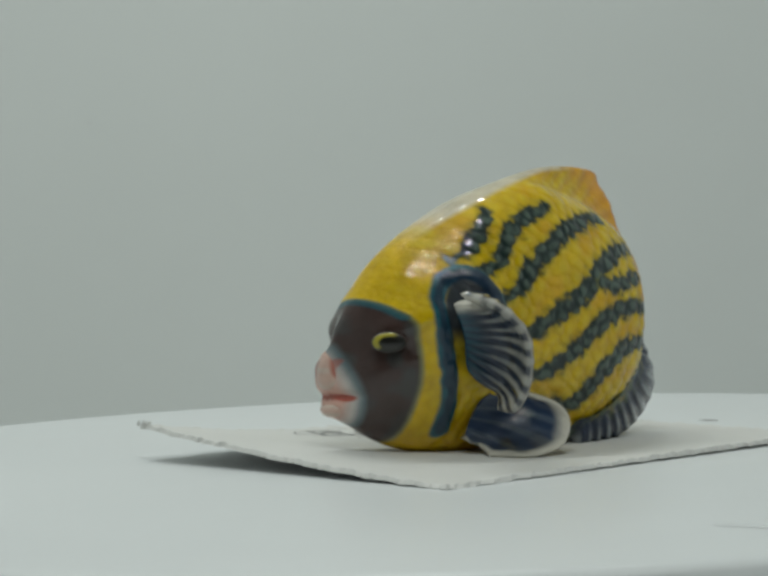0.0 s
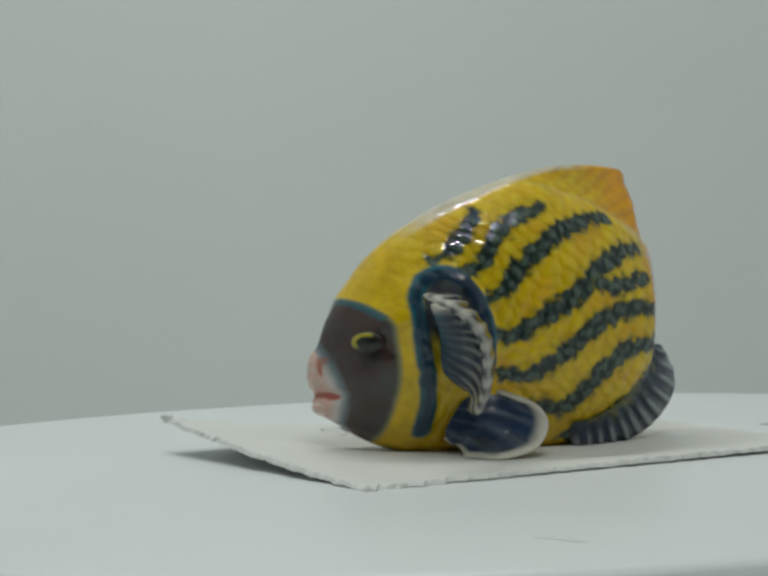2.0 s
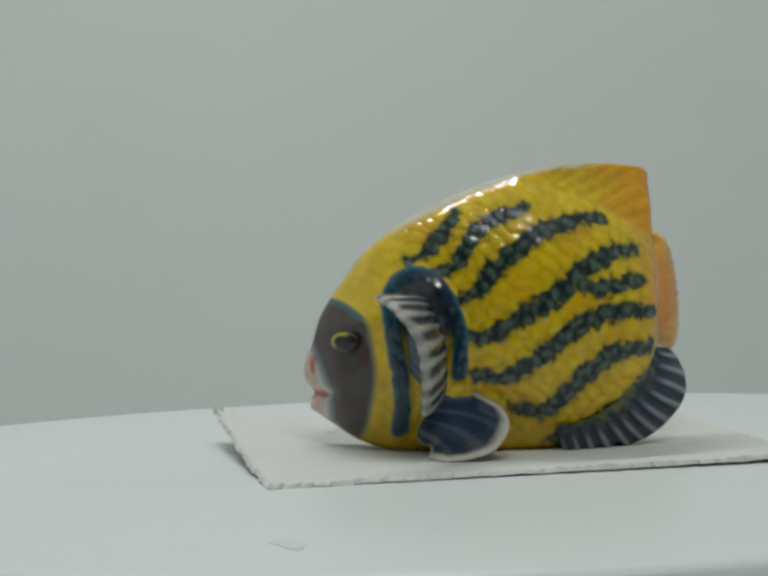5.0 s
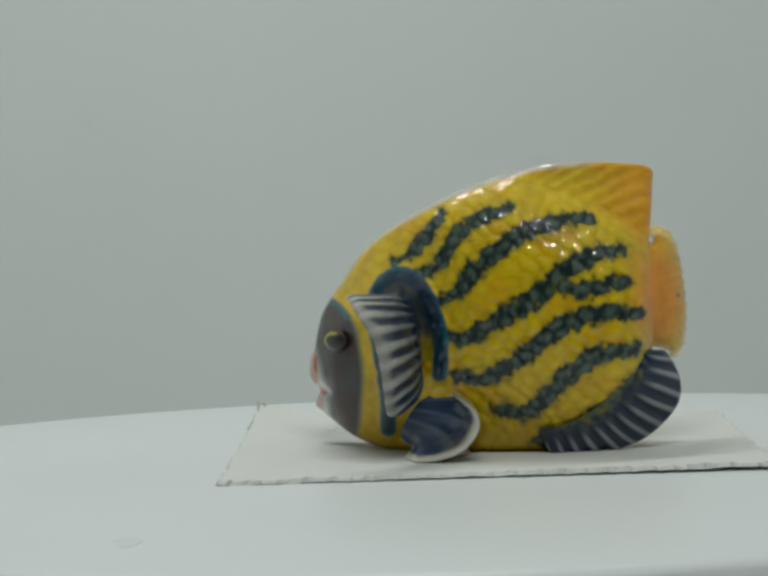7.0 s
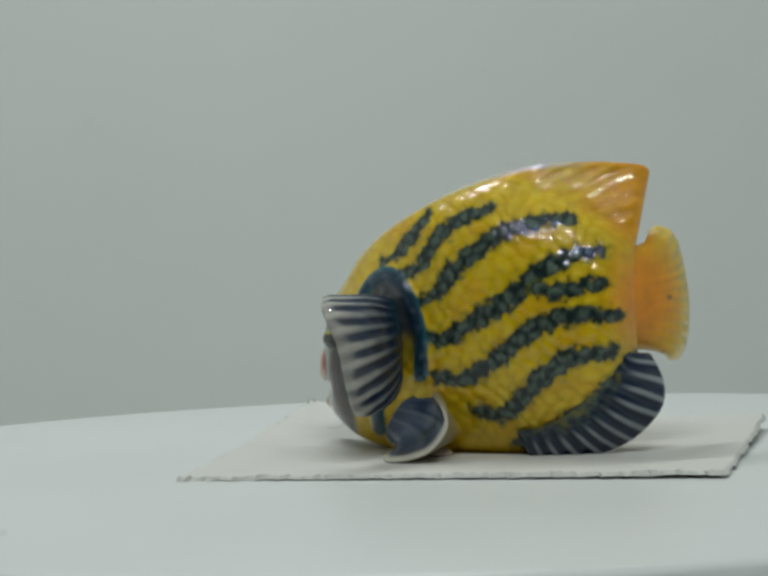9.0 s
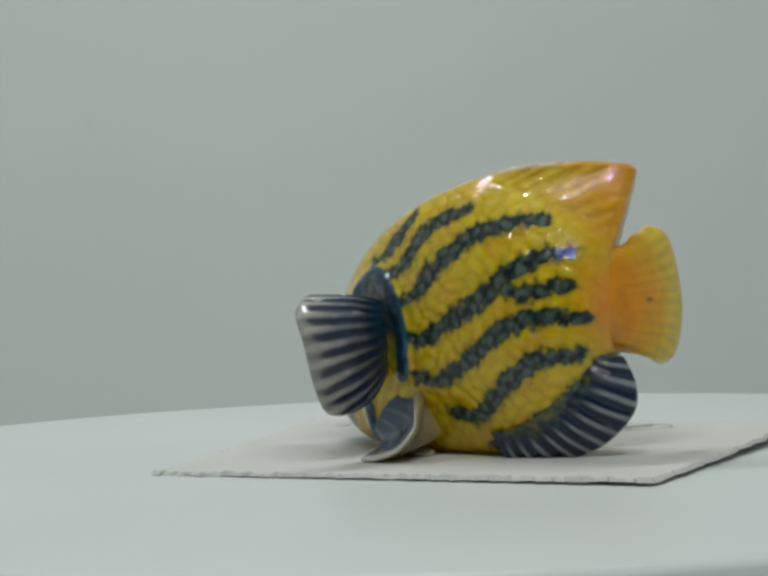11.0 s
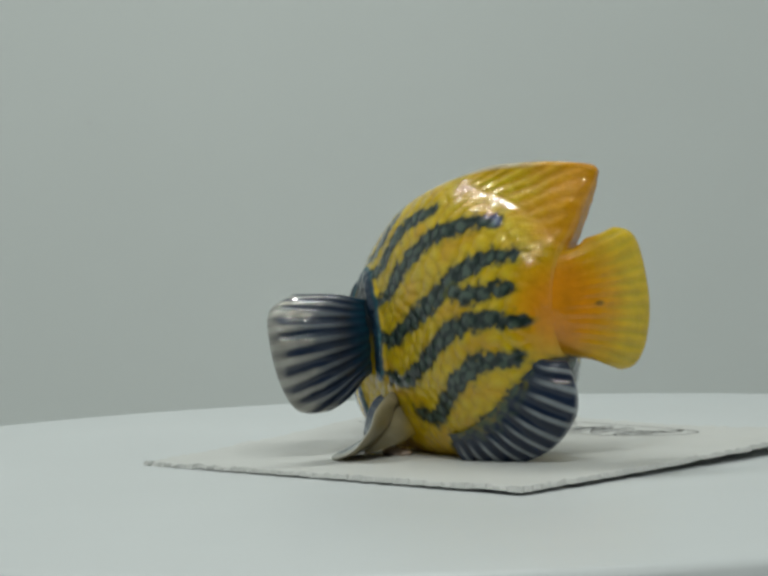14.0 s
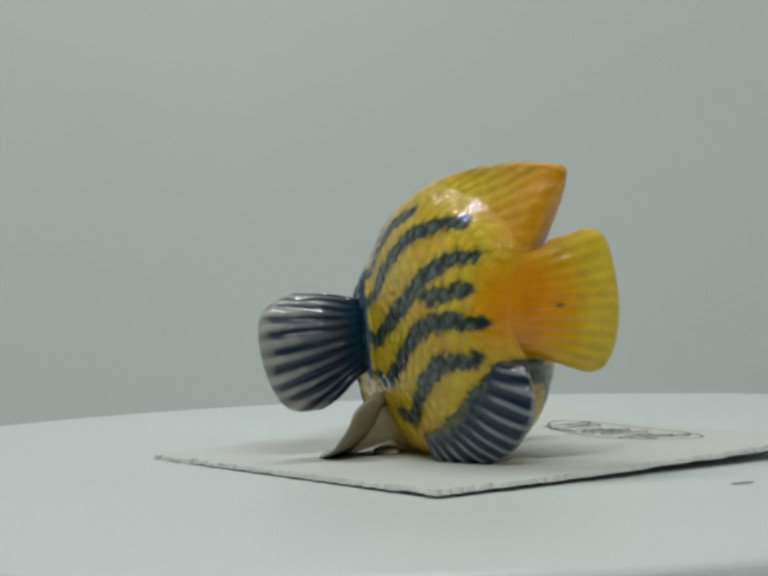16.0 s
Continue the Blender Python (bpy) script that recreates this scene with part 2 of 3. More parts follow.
def fibres(parent):
    """A tuft of torn paper fibres at the raised corner."""
    rng = random.Random(8)
    bm = bmesh.new()
    base = Vector(card_point(0.004, 0.994))
    for _ in range(18):
        p = base + Vector((rng.uniform(-9, 9), rng.uniform(-9, 9), -3))
        tip = p + Vector((rng.uniform(-8, 8), rng.uniform(-8, 8), rng.uniform(5, 15)))
        ring = [bm.verts.new((p + Vector((3 * math.cos(k * 2.1), 3 * math.sin(k * 2.1), 0))) * K) for k in range(3)]
        top = bm.verts.new(tip * K)
        for k in range(3):
            bm.faces.new([ring[k], ring[(k + 1) % 3], top])
    bmesh.ops.recalc_face_normals(bm, faces=bm.faces)
    me = bpy.data.meshes.new("torn_fibres")
    bm.to_mesh(me)
    bm.free()
    me.materials.append(CARD)
    part("torn_fibres", me, parent, "tuft of torn white paper fibres")


def speck(name, parent, x, y, z, rx, ry, mat, label):
    """A small flat irregular fleck."""
    bm = bmesh.new()
    rng = random.Random(int(x) % 97)
    ring = [bm.verts.new(((x + rx * math.cos(t / 9 * math.tau) * rng.uniform(0.6, 1.2)) * K, (y + ry * math.sin(t / 9 * math.tau) * rng.uniform(0.6, 1.2)) * K, z * K)) for t in range(9)]
    bm.faces.new(ring)
    me = bpy.data.meshes.new(name)
    bm.to_mesh(me)
    bm.free()
    me.materials.append(mat)
    return part(name, me, parent, label)


# ------------------------------------------------------------------ the fish
YELLOW, DEEP, LEMON = (0.66, 0.455, 0.003), (0.62, 0.335, 0.003), (0.71, 0.48, 0.005)
INK, SAGE, TEAL, NAVY = (0.009, 0.023, 0.021), (0.095, 0.14, 0.108), (0.012, 0.105, 0.14), (0.008, 0.019, 0.048)
BROWN, PINK, RED, CREAM = (0.052, 0.031, 0.027), (0.62, 0.38, 0.31), (0.42, 0.09, 0.06), (0.56, 0.54, 0.47)

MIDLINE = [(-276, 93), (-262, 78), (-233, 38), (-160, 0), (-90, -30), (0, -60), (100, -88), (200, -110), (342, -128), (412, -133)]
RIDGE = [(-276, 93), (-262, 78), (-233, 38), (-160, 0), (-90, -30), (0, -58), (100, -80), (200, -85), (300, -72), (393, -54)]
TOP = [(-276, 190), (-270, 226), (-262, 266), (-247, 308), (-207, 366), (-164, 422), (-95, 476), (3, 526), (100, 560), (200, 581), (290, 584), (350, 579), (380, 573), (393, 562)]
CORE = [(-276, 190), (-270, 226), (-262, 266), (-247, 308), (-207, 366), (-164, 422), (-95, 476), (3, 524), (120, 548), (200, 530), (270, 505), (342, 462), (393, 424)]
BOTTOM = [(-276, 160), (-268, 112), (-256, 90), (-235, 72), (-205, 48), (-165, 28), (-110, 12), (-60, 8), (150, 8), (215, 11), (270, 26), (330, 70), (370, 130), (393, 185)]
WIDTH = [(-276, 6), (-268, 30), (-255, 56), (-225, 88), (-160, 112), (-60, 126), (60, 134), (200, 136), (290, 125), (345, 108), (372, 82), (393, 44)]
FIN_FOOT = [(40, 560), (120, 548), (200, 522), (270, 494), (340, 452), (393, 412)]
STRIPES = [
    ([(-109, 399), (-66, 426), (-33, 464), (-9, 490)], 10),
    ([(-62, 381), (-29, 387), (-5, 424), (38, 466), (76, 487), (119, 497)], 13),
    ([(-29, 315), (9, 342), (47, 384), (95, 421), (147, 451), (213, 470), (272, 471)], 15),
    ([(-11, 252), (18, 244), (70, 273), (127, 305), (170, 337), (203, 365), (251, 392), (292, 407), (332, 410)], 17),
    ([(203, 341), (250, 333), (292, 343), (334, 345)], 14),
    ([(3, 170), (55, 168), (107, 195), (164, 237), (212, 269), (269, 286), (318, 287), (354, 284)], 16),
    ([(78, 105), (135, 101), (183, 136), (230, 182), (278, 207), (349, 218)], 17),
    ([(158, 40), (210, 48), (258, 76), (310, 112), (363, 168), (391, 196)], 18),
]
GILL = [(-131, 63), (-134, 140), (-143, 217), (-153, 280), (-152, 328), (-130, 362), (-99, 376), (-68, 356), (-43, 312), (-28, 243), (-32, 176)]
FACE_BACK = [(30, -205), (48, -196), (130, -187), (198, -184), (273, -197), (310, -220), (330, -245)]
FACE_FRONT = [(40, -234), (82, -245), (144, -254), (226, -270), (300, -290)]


def scales(u, w):
    """Rows of small overlapping scales: 0 in the joints, 1 on the humps."""
    s, r = 36.0, 24.0
    best = np.full(u.shape, 9.0)
    for k in (-1, 0, 1):
        row = np.floor(w / r) + k
        x = ((u / s + 0.5 * (row % 2)) % 1 - 0.5) * 1.15
        y = (w / r - row - 0.5) * 0.8
        best = np.minimum(best, x * x + y * y)
    return np.clip(1 - 2.6 * best, 0, 1)


def warped(u, w):
    """The scale rows wander a little and rise towards the tail."""
    return u + 0.25 * w + 26 * grain(u / 40, w / 40) + 5 * grain(u / 17 + 3, w / 17), w - 0.18 * u + 24 * grain(u / 40 + 9, w / 40) + 5 * grain(u / 17 + 8, w / 17)


def rays(u, w):
    """Fine fin rays that fan out from the foot of the back fin."""
    turn = np.arctan2(w - 390, np.maximum(u + 70, 1.0))
    return np.cos(turn * 105 + 2.5 * grain(u / 60, w / 60))


def body_paint(u, w):
    col = np.broadcast_to(np.array(YELLOW), u.shape + (3,)).copy()
    sc = scales(*warped(u, w))
    col = blend(col, (1 - sc) * 0.36 * smooth(u, -225, -190), (0.46, 0.26, 0.004))
    col = blend(col, smooth(sc, 0.7, 1.0) * 0.4 * smooth(u, -220, -130), (0.68, 0.52, 0.03))
    col = blend(col, smooth(grain(u / 45, w / 38), 0.45, 0.85) * (0.15 + 0.5 * smooth(u, -150, -60)), DEEP)
    # shade of the underside put into the yellow: deeper towards the belly
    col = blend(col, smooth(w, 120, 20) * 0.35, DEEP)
    col = blend(col, smooth(np.hypot((u - 412) / 100, (w - 312) / 140), 1.0, 0.2), (0.75, 0.27, 0.004))
    wob_u, wob_w = u + 12 * (grain(u / 15, w / 15) - 0.5), w + 12 * (grain(u / 13 + 5, w / 13) - 0.5) + 7 * (sc - 0.5)
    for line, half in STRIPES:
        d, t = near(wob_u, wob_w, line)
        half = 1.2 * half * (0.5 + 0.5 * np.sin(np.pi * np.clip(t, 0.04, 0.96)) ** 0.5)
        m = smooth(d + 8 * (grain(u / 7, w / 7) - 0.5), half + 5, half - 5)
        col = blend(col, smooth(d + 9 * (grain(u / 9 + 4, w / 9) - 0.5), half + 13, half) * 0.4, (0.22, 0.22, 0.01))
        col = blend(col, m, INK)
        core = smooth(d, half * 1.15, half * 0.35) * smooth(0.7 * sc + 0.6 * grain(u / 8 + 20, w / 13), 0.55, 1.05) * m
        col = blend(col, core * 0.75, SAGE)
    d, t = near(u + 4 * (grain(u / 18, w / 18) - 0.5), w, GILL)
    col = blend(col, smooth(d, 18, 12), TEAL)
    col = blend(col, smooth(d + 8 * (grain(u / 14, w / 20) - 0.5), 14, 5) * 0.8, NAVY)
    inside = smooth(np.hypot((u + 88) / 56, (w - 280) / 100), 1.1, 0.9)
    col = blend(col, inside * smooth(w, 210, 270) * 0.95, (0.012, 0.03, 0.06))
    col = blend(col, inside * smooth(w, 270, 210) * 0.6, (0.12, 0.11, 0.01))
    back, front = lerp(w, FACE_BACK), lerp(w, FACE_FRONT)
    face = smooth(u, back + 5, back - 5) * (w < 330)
    col = blend(col, smooth(u, back + 12, back + 2) * (w < 336) * 0.7, TEAL)
    col = blend(col, face, BROWN)
    d, t = near(u, w, [(-206, 292), (-222, 312), (-245, 326), (-275, 330)])
    col = blend(col, smooth(d, 11, 4) * 0.75, TEAL)
    col = blend(col, face * smooth(grain(u / 22, w / 30), 0.4, 0.8) * 0.6, (0.05, 0.06, 0.06))
    col = blend(col, smooth(u, front + 9, front + 1) * (w < 255) * 0.6, (0.2, 0.3, 0.33))
    muzzle = smooth(u, front + 3, front - 6) * (w < 262)
    col = blend(col, muzzle, (0.55, 0.5, 0.47))
    col = blend(col, muzzle * smooth(u, front - 4, front - 14), PINK)
    crest = lerp(u, TOP) - w
    # pale crest edge, with the highlight along it painted in as cream
    col = blend(col, smooth(crest, 13, 4) * smooth(u, -150, -60) * smooth(u, 330, 240) * 0.8, CREAM)
    # the fin on the back: orange towards its rear, with fine rays
    fin = smooth(w - lerp(u, FIN_FOOT), -14, 22) * smooth(u, 30, 110)
    col = blend(col, fin * smooth(u + 0.2 * (w - 480), 250, 430) * 0.9, (0.72, 0.30, 0.005))
    col = blend(col, fin * smooth(rays(u, w), 0.1, -0.9) * 0.28 * smooth(u, 160, 300), (0.5, 0.19, 0.004))
    d, t = near(u, w, [(-261, 132), (-268, 135), (-280, 135)])
    col = blend(col, smooth(d, 8, 4), RED)
    d, t = near(u, w, [(-266, 208), (-271, 192), (-272, 178)])
    col = blend(col, smooth(d, 5, 2) * 0.6, RED)
    return col


def body():
    """The body with the fin on its back, as one surface; returns the meshes of the two."""
    nu, nv = 430, 420
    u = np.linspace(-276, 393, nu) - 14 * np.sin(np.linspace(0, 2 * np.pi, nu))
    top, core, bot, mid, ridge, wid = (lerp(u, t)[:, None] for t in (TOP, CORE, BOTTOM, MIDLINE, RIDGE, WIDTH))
    f = np.linspace(0, 2 * np.pi, nv, endpoint=False)
    c, sn = np.cos(f)[None], np.sin(f)[None]
    W = (top + bot) / 2 + (top - bot) / 2 * sn
    lean = smooth(u, 200, 393)[:, None]
    U = u[:, None] + 31 * lean * np.clip((W - 410) / 158, 0, 1)
    # half thickness of the rounded core
    wm, h = (core + bot) / 2, (core - bot) / 2
    round_ = wid * np.clip(1 - ((W - wm) / h) ** 2, 0, 1) ** np.where(W > wm, lerp(u, [(-276, 0.6), (150, 0.6), (220, 0.62), (290, 0.57), (393, 0.62)])[:, None], lerp(u, [(-276, 0.5), (-60, 0.5), (60, 0.4), (260, 0.38), (393, 0.36)])[:, None])
    # further forward the flank runs up to the crest in one sweep
    q = (W - wm) / np.where(W > wm, top - wm, h)
    power = np.where(W > wm, lerp(u, [(-276, 0.5), (-120, 0.48), (-20, 0.38), (70, 0.46), (126, 0.5), (200, 0.6), (270, 0.78), (330, 1.0), (393, 1.0)])[:, None], lerp(u, [(-276, 0.5), (-60, 0.5), (60, 0.4), (260, 0.38), (393, 0.36)])[:, None])
    sweep = wid * np.clip(1 - q ** 2, 0, 1) ** power
    brow = 1 - 0.42 * smooth(u, -215, -268)[:, None] * smooth(W, 185, 245)
    crest = np.minimum(1, np.abs(c) / 0.2) ** 0.6
    sweep = np.maximum(sweep, 7 * (W > 420)) * crest * brow
    k = smooth(W, core - 110, top)
    lean_in = 24 * smooth(u, -215, -265)[:, None] * smooth(W, 190, 250)
    V_sweep = mid * (1 - k) + ridge * k - lean_in + np.sign(c) * sweep
    # further back the fin stands on the core as a wedge, thinner towards its rear edge and its far side
    depth = top - W
    rise = lerp(u, [(-276, 2), (200, 2), (300, 9), (393, 36)])[:, None]
    near_T = 12 + rise * smooth(depth, 0, 75) + lerp(u, [(-276, 0.32), (120, 0.34), (200, 0.35), (270, 0.25), (340, 0.1), (393, 0.03)])[:, None] * np.clip(depth, 0, 150)
    far_T = 8 + 0.1 * np.clip(depth, 0, 150)
    rear = np.sqrt(np.clip(1 - np.clip((u - 370) / 23, 0, 1) ** 2, 0.1, 1))[:, None]
    wedge = np.where(c < 0, near_T * (0.65 + 0.35 * rear), far_T * rear) * np.minimum(1, np.abs(c) / 0.25) ** 0.5
    centre = mid * (1 - k) + ridge * k
    q = (W - wm) / h
    round_ = np.where(q < 1, round_, -2.5 * wid * (q - 1))
    core_V, fin_V = np.sign(c) * mid + round_, np.sign(c) * centre + wedge
    fillet = 16.0
    both = fillet * np.logaddexp(core_V / fillet, fin_V / fillet)
    high = smooth(W, core - 170, core - 60)
    V_fin = np.sign(c) * (core_V * (1 - high) + both * high)
    z = smooth(u, 70, 230)[:, None]
    V = V_sweep * (1 - z) + V_fin * z
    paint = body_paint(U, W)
    U = U + 12 * np.exp(-((W - 136) / 12) ** 2) * smooth(U, -236, -266)
    rel = 3.3 * scales(*warped(U, W)) * (0.45 * smooth(U, -215, -185) + 0.55 * smooth(U, -170, -110)) * smooth(U, 400, 350) * smooth(W - lerp(U, FIN_FOOT), 20, -20)
    rel = rel + (0.4 + 0.55 * smooth(U, 150, 230)) * rays(U, W) * smooth(W - lerp(U, FIN_FOOT), -5, 25) * smooth(U, 60, 160)
    d, _ = near(U, W, GILL)
    rel = rel + 10 * smooth(d, 26, 4) + 9 * smooth(np.hypot((U + 86) / 50, (W - 320) / 60), 1.1, 0.5)
    d, _ = near(U, W, [(-222, 268), (-203, 276), (-186, 292), (-172, 316), (-160, 345)])
    rel = rel + 8 * smooth(d, 30, 2) + 15 * np.exp(-((U + 178) / 40) ** 2 - ((W - 285) / 38) ** 2)
    V = V + np.sign(c) * rel * smooth(np.abs(c), 0.02, 0.2)
    pts = np.stack([U, V, W], -1)
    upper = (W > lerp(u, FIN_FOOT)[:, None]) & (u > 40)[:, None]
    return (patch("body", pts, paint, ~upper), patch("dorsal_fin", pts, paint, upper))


def patch(name, pts, paint, keep):
    """The chosen part of a closed ring grid as a mesh of its own; a quad belongs to it by its first corner."""
    nr, nc = keep.shape
    idx = np.arange(nr * nc).reshape(nr, nc)
    right = np.roll(idx, -1, 1)
    quads = np.stack([idx[:-1], right[:-1], right[1:], idx[1:]], -1)[keep[:-1]]
    faces = quads.tolist()
    for row in (0, nr - 1):
        for j in range(nc // 2 - 1):
            a, b = (nc // 4 + 1 + j) % nc, (nc // 4 + 2 + j) % nc
            a2, b2 = (nc // 4 - 1 - j) % nc, (nc // 4 - 2 - j) % nc
            if keep[row, a]:
                faces.append([int(idx[row, k]) for k in (a, b, b2, a2)])
    used = np.unique(np.concatenate([np.ravel(f) for f in faces]))
    where = {int(v): i for i, v in enumerate(used)}
    me = bpy.data.meshes.new(name)
    me.from_pydata((pts.reshape(-1, 3)[used] * K).tolist(), [], [[where[int(v)] for v in f] for f in faces])
    me.polygons.foreach_set("use_smooth", [True] * len(me.polygons))
    layer = me.color_attributes.new("paint", "FLOAT_COLOR", "POINT")
    layer.data.foreach_set("color", np.c_[paint.reshape(-1, 3)[used], np.ones(len(used))].ravel())
    me.materials.append(GLAZE)
    me.validate()
    return me


def blue_fin(A, B, wave, P, fore):
    col = np.broadcast_to(np.array(NAVY), A.shape + (3,)).copy()
    col = blend(col, smooth(wave, -0.1, 0.9) * smooth(B, 0.1, 0.6) * 0.75, (0.30, 0.33, 0.34))
    col = blend(col, smooth(B, 0.35, 0.0) * 0.5, TEAL)
    reach = 0.42 if fore else 0.88
    if not fore:
        col = blend(col, smooth(wave, -0.2, 0.6) * 0.45, NAVY)
    mottle = 0.34 * (grain(A * 24, B * 9 + 3) - 0.5)
    if fore:
        col = blend(col, smooth(B + 0.16 * wave + mottle, reach, 1.02) * (0.2 + 0.6 * smooth(wave, -0.7, 0.5)), (0.41, 0.40, 0.355))
        col = blend(col, smooth(wave, -0.1, -1.0) * smooth(B, 1.0, 0.93) * smooth(A, 0.1, 0.3) * 0.75, NAVY)
    else:
        col = blend(col, np.maximum(smooth(B + 0.10 * wave + 0.6 * mottle, 0.6, 1.0) * (0.1 + 0.5 * smooth(wave, -0.6, 0.6)), 0.5 * smooth(B + 0.05 * wave + 0.4 * mottle, 0.82, 0.97)), CREAM)
    col = blend(col, smooth(A, 0.2, 0.06) * 0.9 * fore, CREAM)
    col = blend(col, smooth(np.abs(A - 0.5), 0.46, 0.5) * 0.8, CREAM)
    return col


def anal_paint(A, B, wave, P, fore):
    col = np.broadcast_to(np.array(NAVY), A.shape + (3,)).copy()
    col = blend(col, smooth(wave, 0.2, 0.95) * smooth(B, 0.2, 0.5) * 0.7, (0.36, 0.40, 0.42))
    col = blend(col, smooth(B, 0.94, 1.0) * 0.6, (0.4, 0.42, 0.44))
    col = blend(col, smooth(B + 0.35 * (grain(P[..., 0] / 12, P[..., 2] / 12) - 0.5), 0.14, 0.0) * 0.5, (0.30, 0.24, 0.006))
    patchy = smooth(B + 0.25 * grain(P[..., 0] / 14, P[..., 2] / 14), 0.45, 0.2)
    return blend(col, patchy * smooth(scales(*warped(P[..., 0], P[..., 2])), 0.2, 0.9) * 0.8, (0.07, 0.10, 0.05))


def tail_paint(A, B, wave, P, fore):
    col = body_paint(P[..., 0], P[..., 2])
    u, w = P[..., 0], P[..., 2]
    col = blend(col, smooth(u, 408, 448), (0.70, 0.42, 0.004))
    col = blend(col, smooth(np.hypot((u - 414) / 95, (w - 312) / 138), 1.0, 0.2), (0.75, 0.27, 0.004))
    col = blend(col, smooth(B, 0.5, 0.8), LEMON)
    col = blend(col, smooth(wave, 0.0, -1.0) * smooth(B, 0.4, 0.65) * 0.35, (0.46, 0.36, 0.01))
    d = np.hypot(P[..., 0] - 457, P[..., 2] - 312)
    col = blend(col, smooth(d, 7, 3) * 0.7, (0.05, 0.06, 0.02))
    d = np.hypot(P[..., 0] - 440, P[..., 2] - 205)
    return blend(col, smooth(d, 6, 3) * 0.5, (0.2, 0.1, 0.02))


def pelvic_paint(A, B, wave, P, fore):
    col = np.broadcast_to(np.array(CREAM), A.shape + (3,)).copy()
    m = smooth(B + 0.1 * (grain(A * 14, B * 5) - 0.5), 0.95, 0.84) * smooth(np.abs(A - 0.5), 0.485, 0.42)
    col = blend(col, m, (0.02, 0.04, 0.085))
    if not fore:
        col = blend(col, 1 + 0 * B, (0.28, 0.245, 0.155))
        return blend(col, smooth(B, 0.5, 0.05) * 0.6, (0.4, 0.28, 0.03))
    return blend(col, m * smooth(wave, 0.2, 1) * 0.18, (0.25, 0.29, 0.3))


def blob(name, centre, axes, radii, paint, lift=1.0):
    """A rounded bump with its own axes."""
    f, g = np.linspace(0, 2 * np.pi, 48, endpoint=False), np.linspace(0.02, np.pi - 0.02, 32)
    X, Y, Z = np.cos(f)[None] * np.sin(g)[:, None], np.sin(f)[None] * np.sin(g)[:, None], np.cos(g)[:, None] + 0 * f[None]
    ax = np.array(axes, float)
    P = np.array(centre, float) + sum((c * r)[..., None] * a for c, r, a in zip((X, Y, np.where(Z > 0, Z * lift, Z)), radii, ax))
    n, m = 32, 48
    return grid_mesh(name, P, True, paint(X, Y, Z, P), GLAZE, [tuple(range(m)), tuple(range((n - 1) * m, n * m))])


def eye_paint(X, Y, Z, P):
    col = np.broadcast_to(np.array((0.012, 0.012, 0.010)), X.shape + (3,)).copy()
    ring = smooth(np.hypot(X - 0.05, Y), 0.52, 0.62) * smooth(np.hypot(X, Y), 0.95, 0.82) * smooth(Y * 0.8 - X, -0.15, 0.4)
    col = blend(col, ring, (0.36, 0.32, 0.02))
    return blend(col, smooth(np.hypot(X, Y), 0.9, 1.0), BROWN)


def foot_paint(A, B, wave, P, fore):
    col = np.broadcast_to(np.array((0.28, 0.24, 0.14)), A.shape + (3,)).copy()
    return blend(col, smooth(B, 0.6, 0.0) * 0.9, (0.48, 0.33, 0.02))


def clay_paint(X, Y, Z, P):
    col = np.broadcast_to(np.array((0.56, 0.44, 0.37)), X.shape + (3,)).copy()
    return blend(col, smooth(grain(P[..., 0] / 8, P[..., 1] / 8), 0.4, 0.8) * 0.4, (0.44, 0.33, 0.25))


def lip_paint(X, Y, Z, P):
    col = np.broadcast_to(np.array(PINK), X.shape + (3,)).copy()
    col = blend(col, 0.35 + 0.5 * smooth(grain(P[..., 0] / 9, P[..., 2] / 9), 0.3, 0.7), (0.62, 0.53, 0.46))
    d, _ = near(P[..., 0], P[..., 2], [(-262, 222), (-268, 204), (-270, 186), (-262, 172)])
    col = blend(col, smooth(d, 9, 2) * 0.7 * (P[..., 1] < 74), RED)
    return blend(col, smooth(np.abs(P[..., 2] - 136), 16, 9), RED)


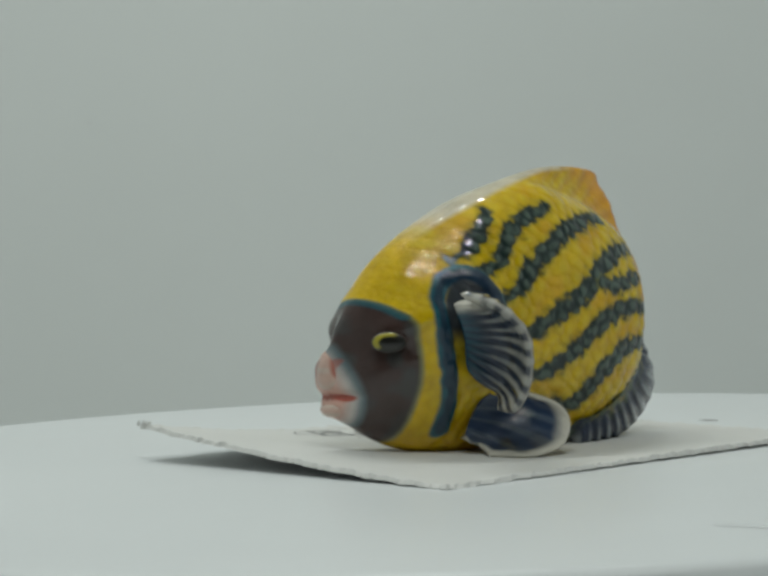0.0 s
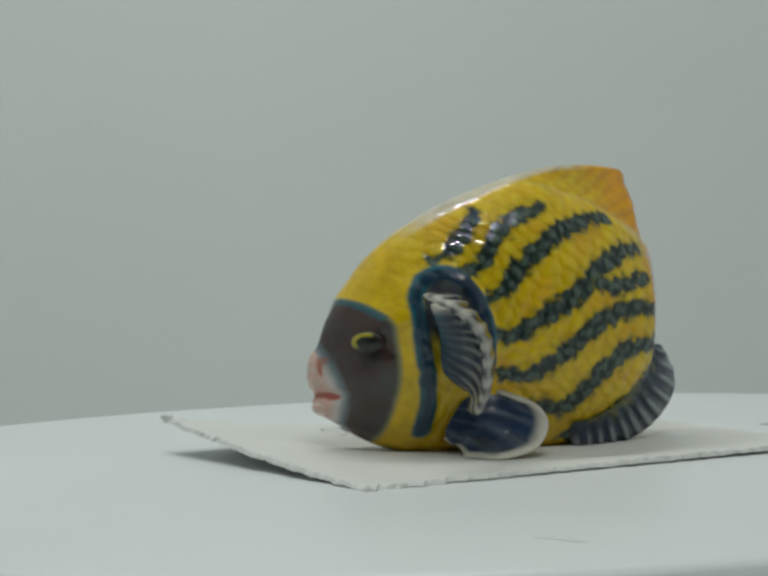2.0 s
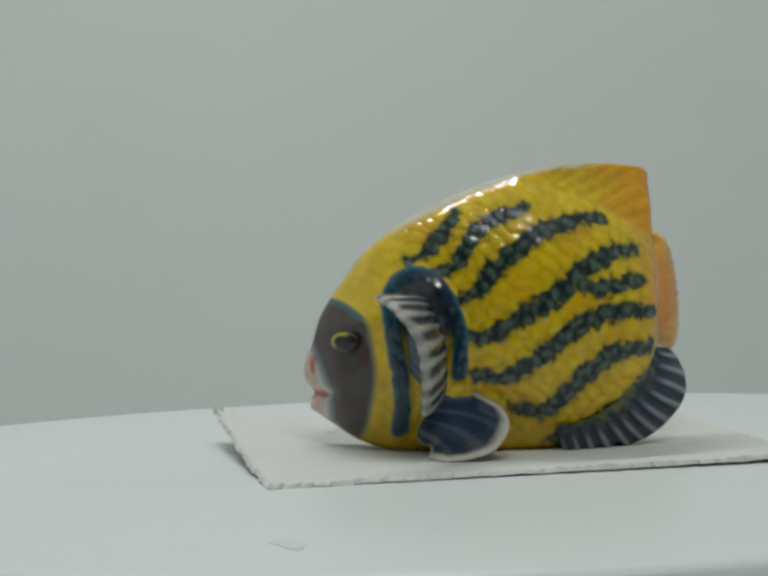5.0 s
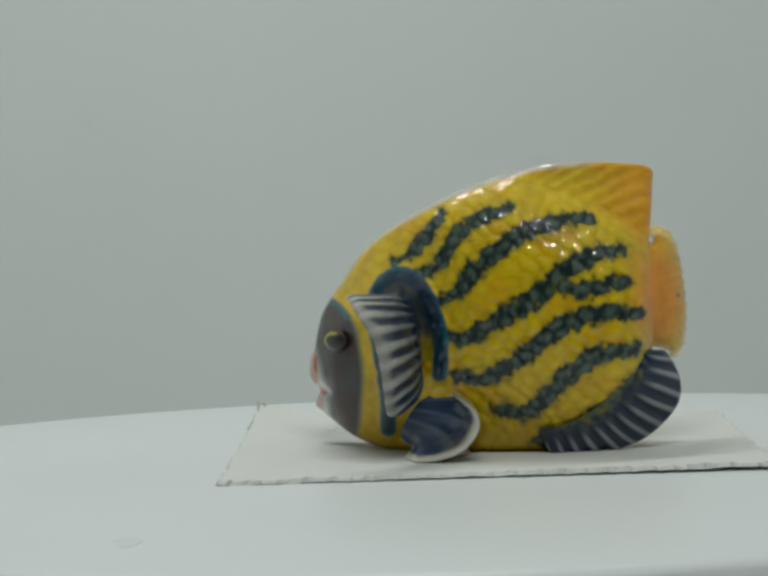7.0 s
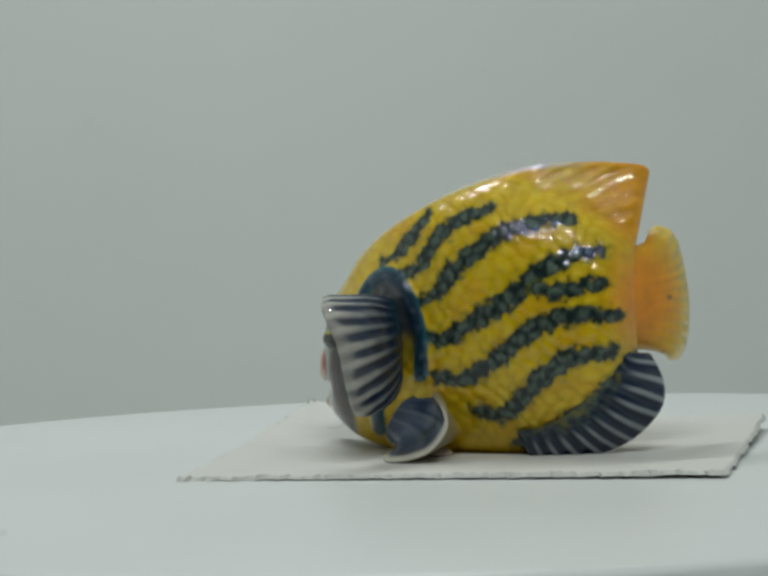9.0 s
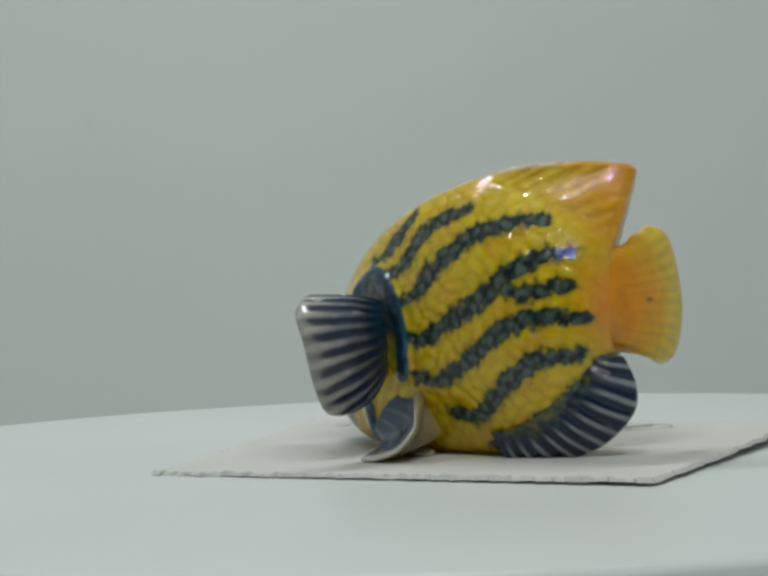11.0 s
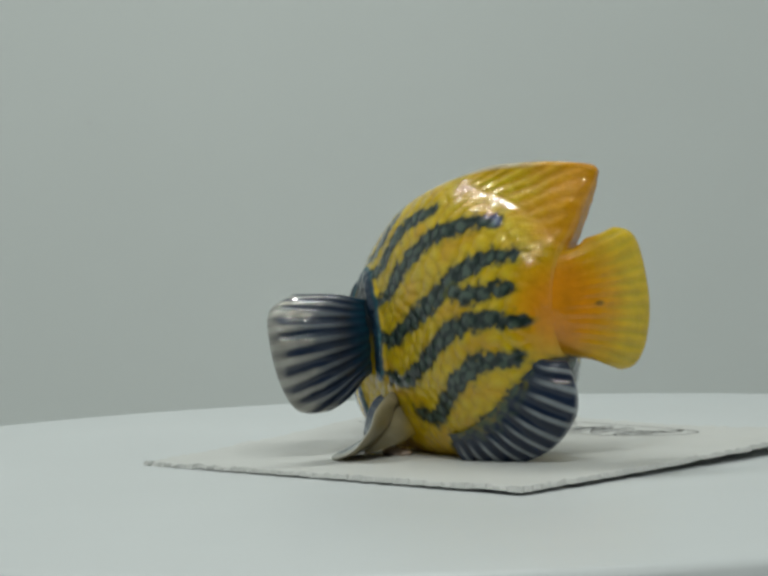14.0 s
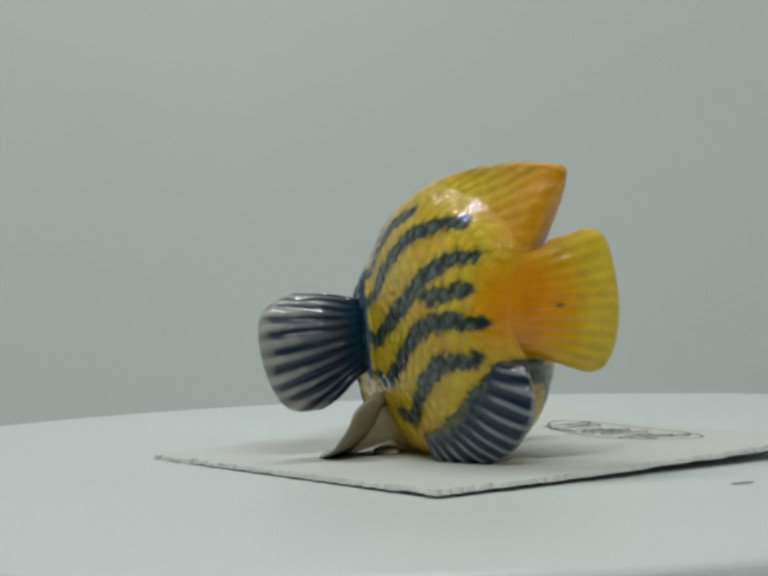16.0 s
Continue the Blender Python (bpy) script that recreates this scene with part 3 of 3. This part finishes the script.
def fish():
    ob = tagged(bpy.data.objects.new("fish_figurine", None), "glossy yellow ceramic fish with dark wavy stripes on the card", "figurine")
    scene.collection.objects.link(ob)
    trunk, crest = body()
    part("body", trunk, ob, "yellow scaly body with dark stripes and a brown face")
    part("dorsal_fin", crest, ob, "yellow and orange ribbed fin")
    part("tail_fin", blade("tail_fin", [(355, -128, 412), (358, -128, 318), (358, -130, 215)],
                           [(412, -18, 436), (434, -4, 449), (466, 5, 424), (486, 10, 320), (484, 0, 238), (470, -18, 194), (446, -40, 186)],
                           (26, -20, 0), 13, (64, 8), 1.5, tail_paint, waist=0.04, stem=0.9, smooth_root=0.8), ob, "orange and lemon ribbed fan")
    part("anal_fin", blade("anal_fin", [(165, -168, 36), (235, -176, 66), (300, -180, 112), (350, -176, 165), (380, -160, 208)],
                           [(185, -158, 12), (275, -166, 9), (370, -170, 36), (434, -174, 95), (441, -170, 150), (410, -158, 206)],
                           (0, -12, 0), 12, (50, 12), 2.4, anal_paint), ob, "dark blue fin with pale ribs")
    part("pectoral_fin", blade("pectoral_fin", [(-108, -150, 322), (-98, -160, 250), (-100, -155, 175)],
                               [(-212, -232, 336), (-196, -318, 308), (-164, -356, 248), (-150, -342, 162), (-142, -300, 109), (-120, -235, 108)],
                               (28, -8, 0), 11, (32, 9), 1.7, blue_fin), ob, "dark blue ribbed fin with a cream rim")
    part("pectoral_fin", blade("pectoral_fin", [(-60, 60, 325), (-50, 60, 250), (-55, 62, 175)],
                               [(-60, 165, 305), (-35, 188, 275), (-20, 196, 225), (-20, 188, 170), (-35, 155, 135)],
                               (26, 6, 0), 11, (18, 7), 3.0, blue_fin), ob, "dark blue ribbed fin with a cream rim")
    part("pelvic_fin", blade("pelvic_fin", [(-50, -140, 135), (-82, -135, 95), (-104, -128, 45)],
                             [(-8, -185, 138), (25, -262, 112), (32, -290, 76), (0, -302, 36), (-50, -292, 18), (-90, -266, 15), (-108, -200, 16)],
                             (22, 16, 0), 5, (18, 6), 0.8, pelvic_paint), ob, "dark blue fin with a cream border resting on the card")
    part("fin_foot", blade("fin_foot", [(-4, -150, 126), (24, -150, 90), (34, -150, 76), (34, -146, 62)],
                           [(6, -190, 106), (4, -218, 74), (-2, -234, 48), (-26, -246, 22)],
                           (8, 4, 0), 2, (13, 7), 0.5, foot_paint, 60, 40), ob, "tan web behind the lower fin")
    part("clay_foot", blob("clay_foot", (-10, -160, 19), ((1, 0, 0), (0, 1, 0), (0, 0, 1)), (34, 24, 13), clay_paint), ob, "pale unglazed clay foot")
    eye_axes = ((0.55, -0.83, 0.0), (0.0, 0.0, 1.0), (-0.83, -0.55, 0.0))
    part("eye", blob("eye", (-230, -57, 243), eye_axes, (36, 21, 13), eye_paint), ob, "black eye with a yellow upper ring")
    lip_axes = ((1, 0, 0), (0, 1, 0), (0, 0, 1))
    part("upper_lip", blob("upper_lip", (-263, 82, 172), lip_axes, (20, 27, 25), lip_paint, 2.2), ob, "pink upper lip")
    part("lower_lip", blob("lower_lip", (-252, 82, 109), lip_axes, (20, 32, 17), lip_paint), ob, "pink lower lip")
    part("glaze_thread", thread(), ob, "fine pale hair under the chin")
    return ob


def thread():
    """A fine hair of glaze that hangs under the chin."""
    line = curve([(-226, 30, 64), (-234, 22, 58), (-246, 16, 56), (-258, 12, 59)], 12)
    ring = np.array([(0, math.cos(k / 5 * math.tau), math.sin(k / 5 * math.tau)) for k in range(5)]) * 0.7
    return grid_mesh("glaze_thread", line[:, None] + ring[None], True, np.full((12, 5, 3), 0.5), GLAZE)


TABLE = turntable()
speck("dirt_speck", TABLE, 830, -42, 0.5, 12, 30, SPECK, "small dark speck on the disc")
speck("smudge", TABLE, -585, -1128, 0.5, 26, 60, SMUDGE, "faint grey smudge on the disc")
SHEET = card()
FISH = fish()


# ------------------------------------------------------------------ the turning
def motions():
    """The turntable turns steadily and carries the card and the figurine."""
    turn = [(0, 47.3), (0.5, 43.9), (1, 40.4), (1.5, 37.1), (2, 34.3), (2.5, 31.1), (3, 28.1), (3.5, 24.8), (4, 21.9), (6.5, 7.5), (7, 4.4),
            (7.5, 1.3), (8, -1.7), (8.5, -4.8), (9, -7.8), (11.5, -23.3), (12, -26.4), (12.5, -29.5), (13, -32.7), (13.5, -35.8), (14, -38.7),
            (14.5, -41.6), (15, -43.8), (15.5, -46.7), (16, -49.6)]
    for thing in (TABLE, SHEET, FISH):
        walk(thing, [(t, pose(0, 0, 0, 0, 0, a)) for t, a in turn])


motions()
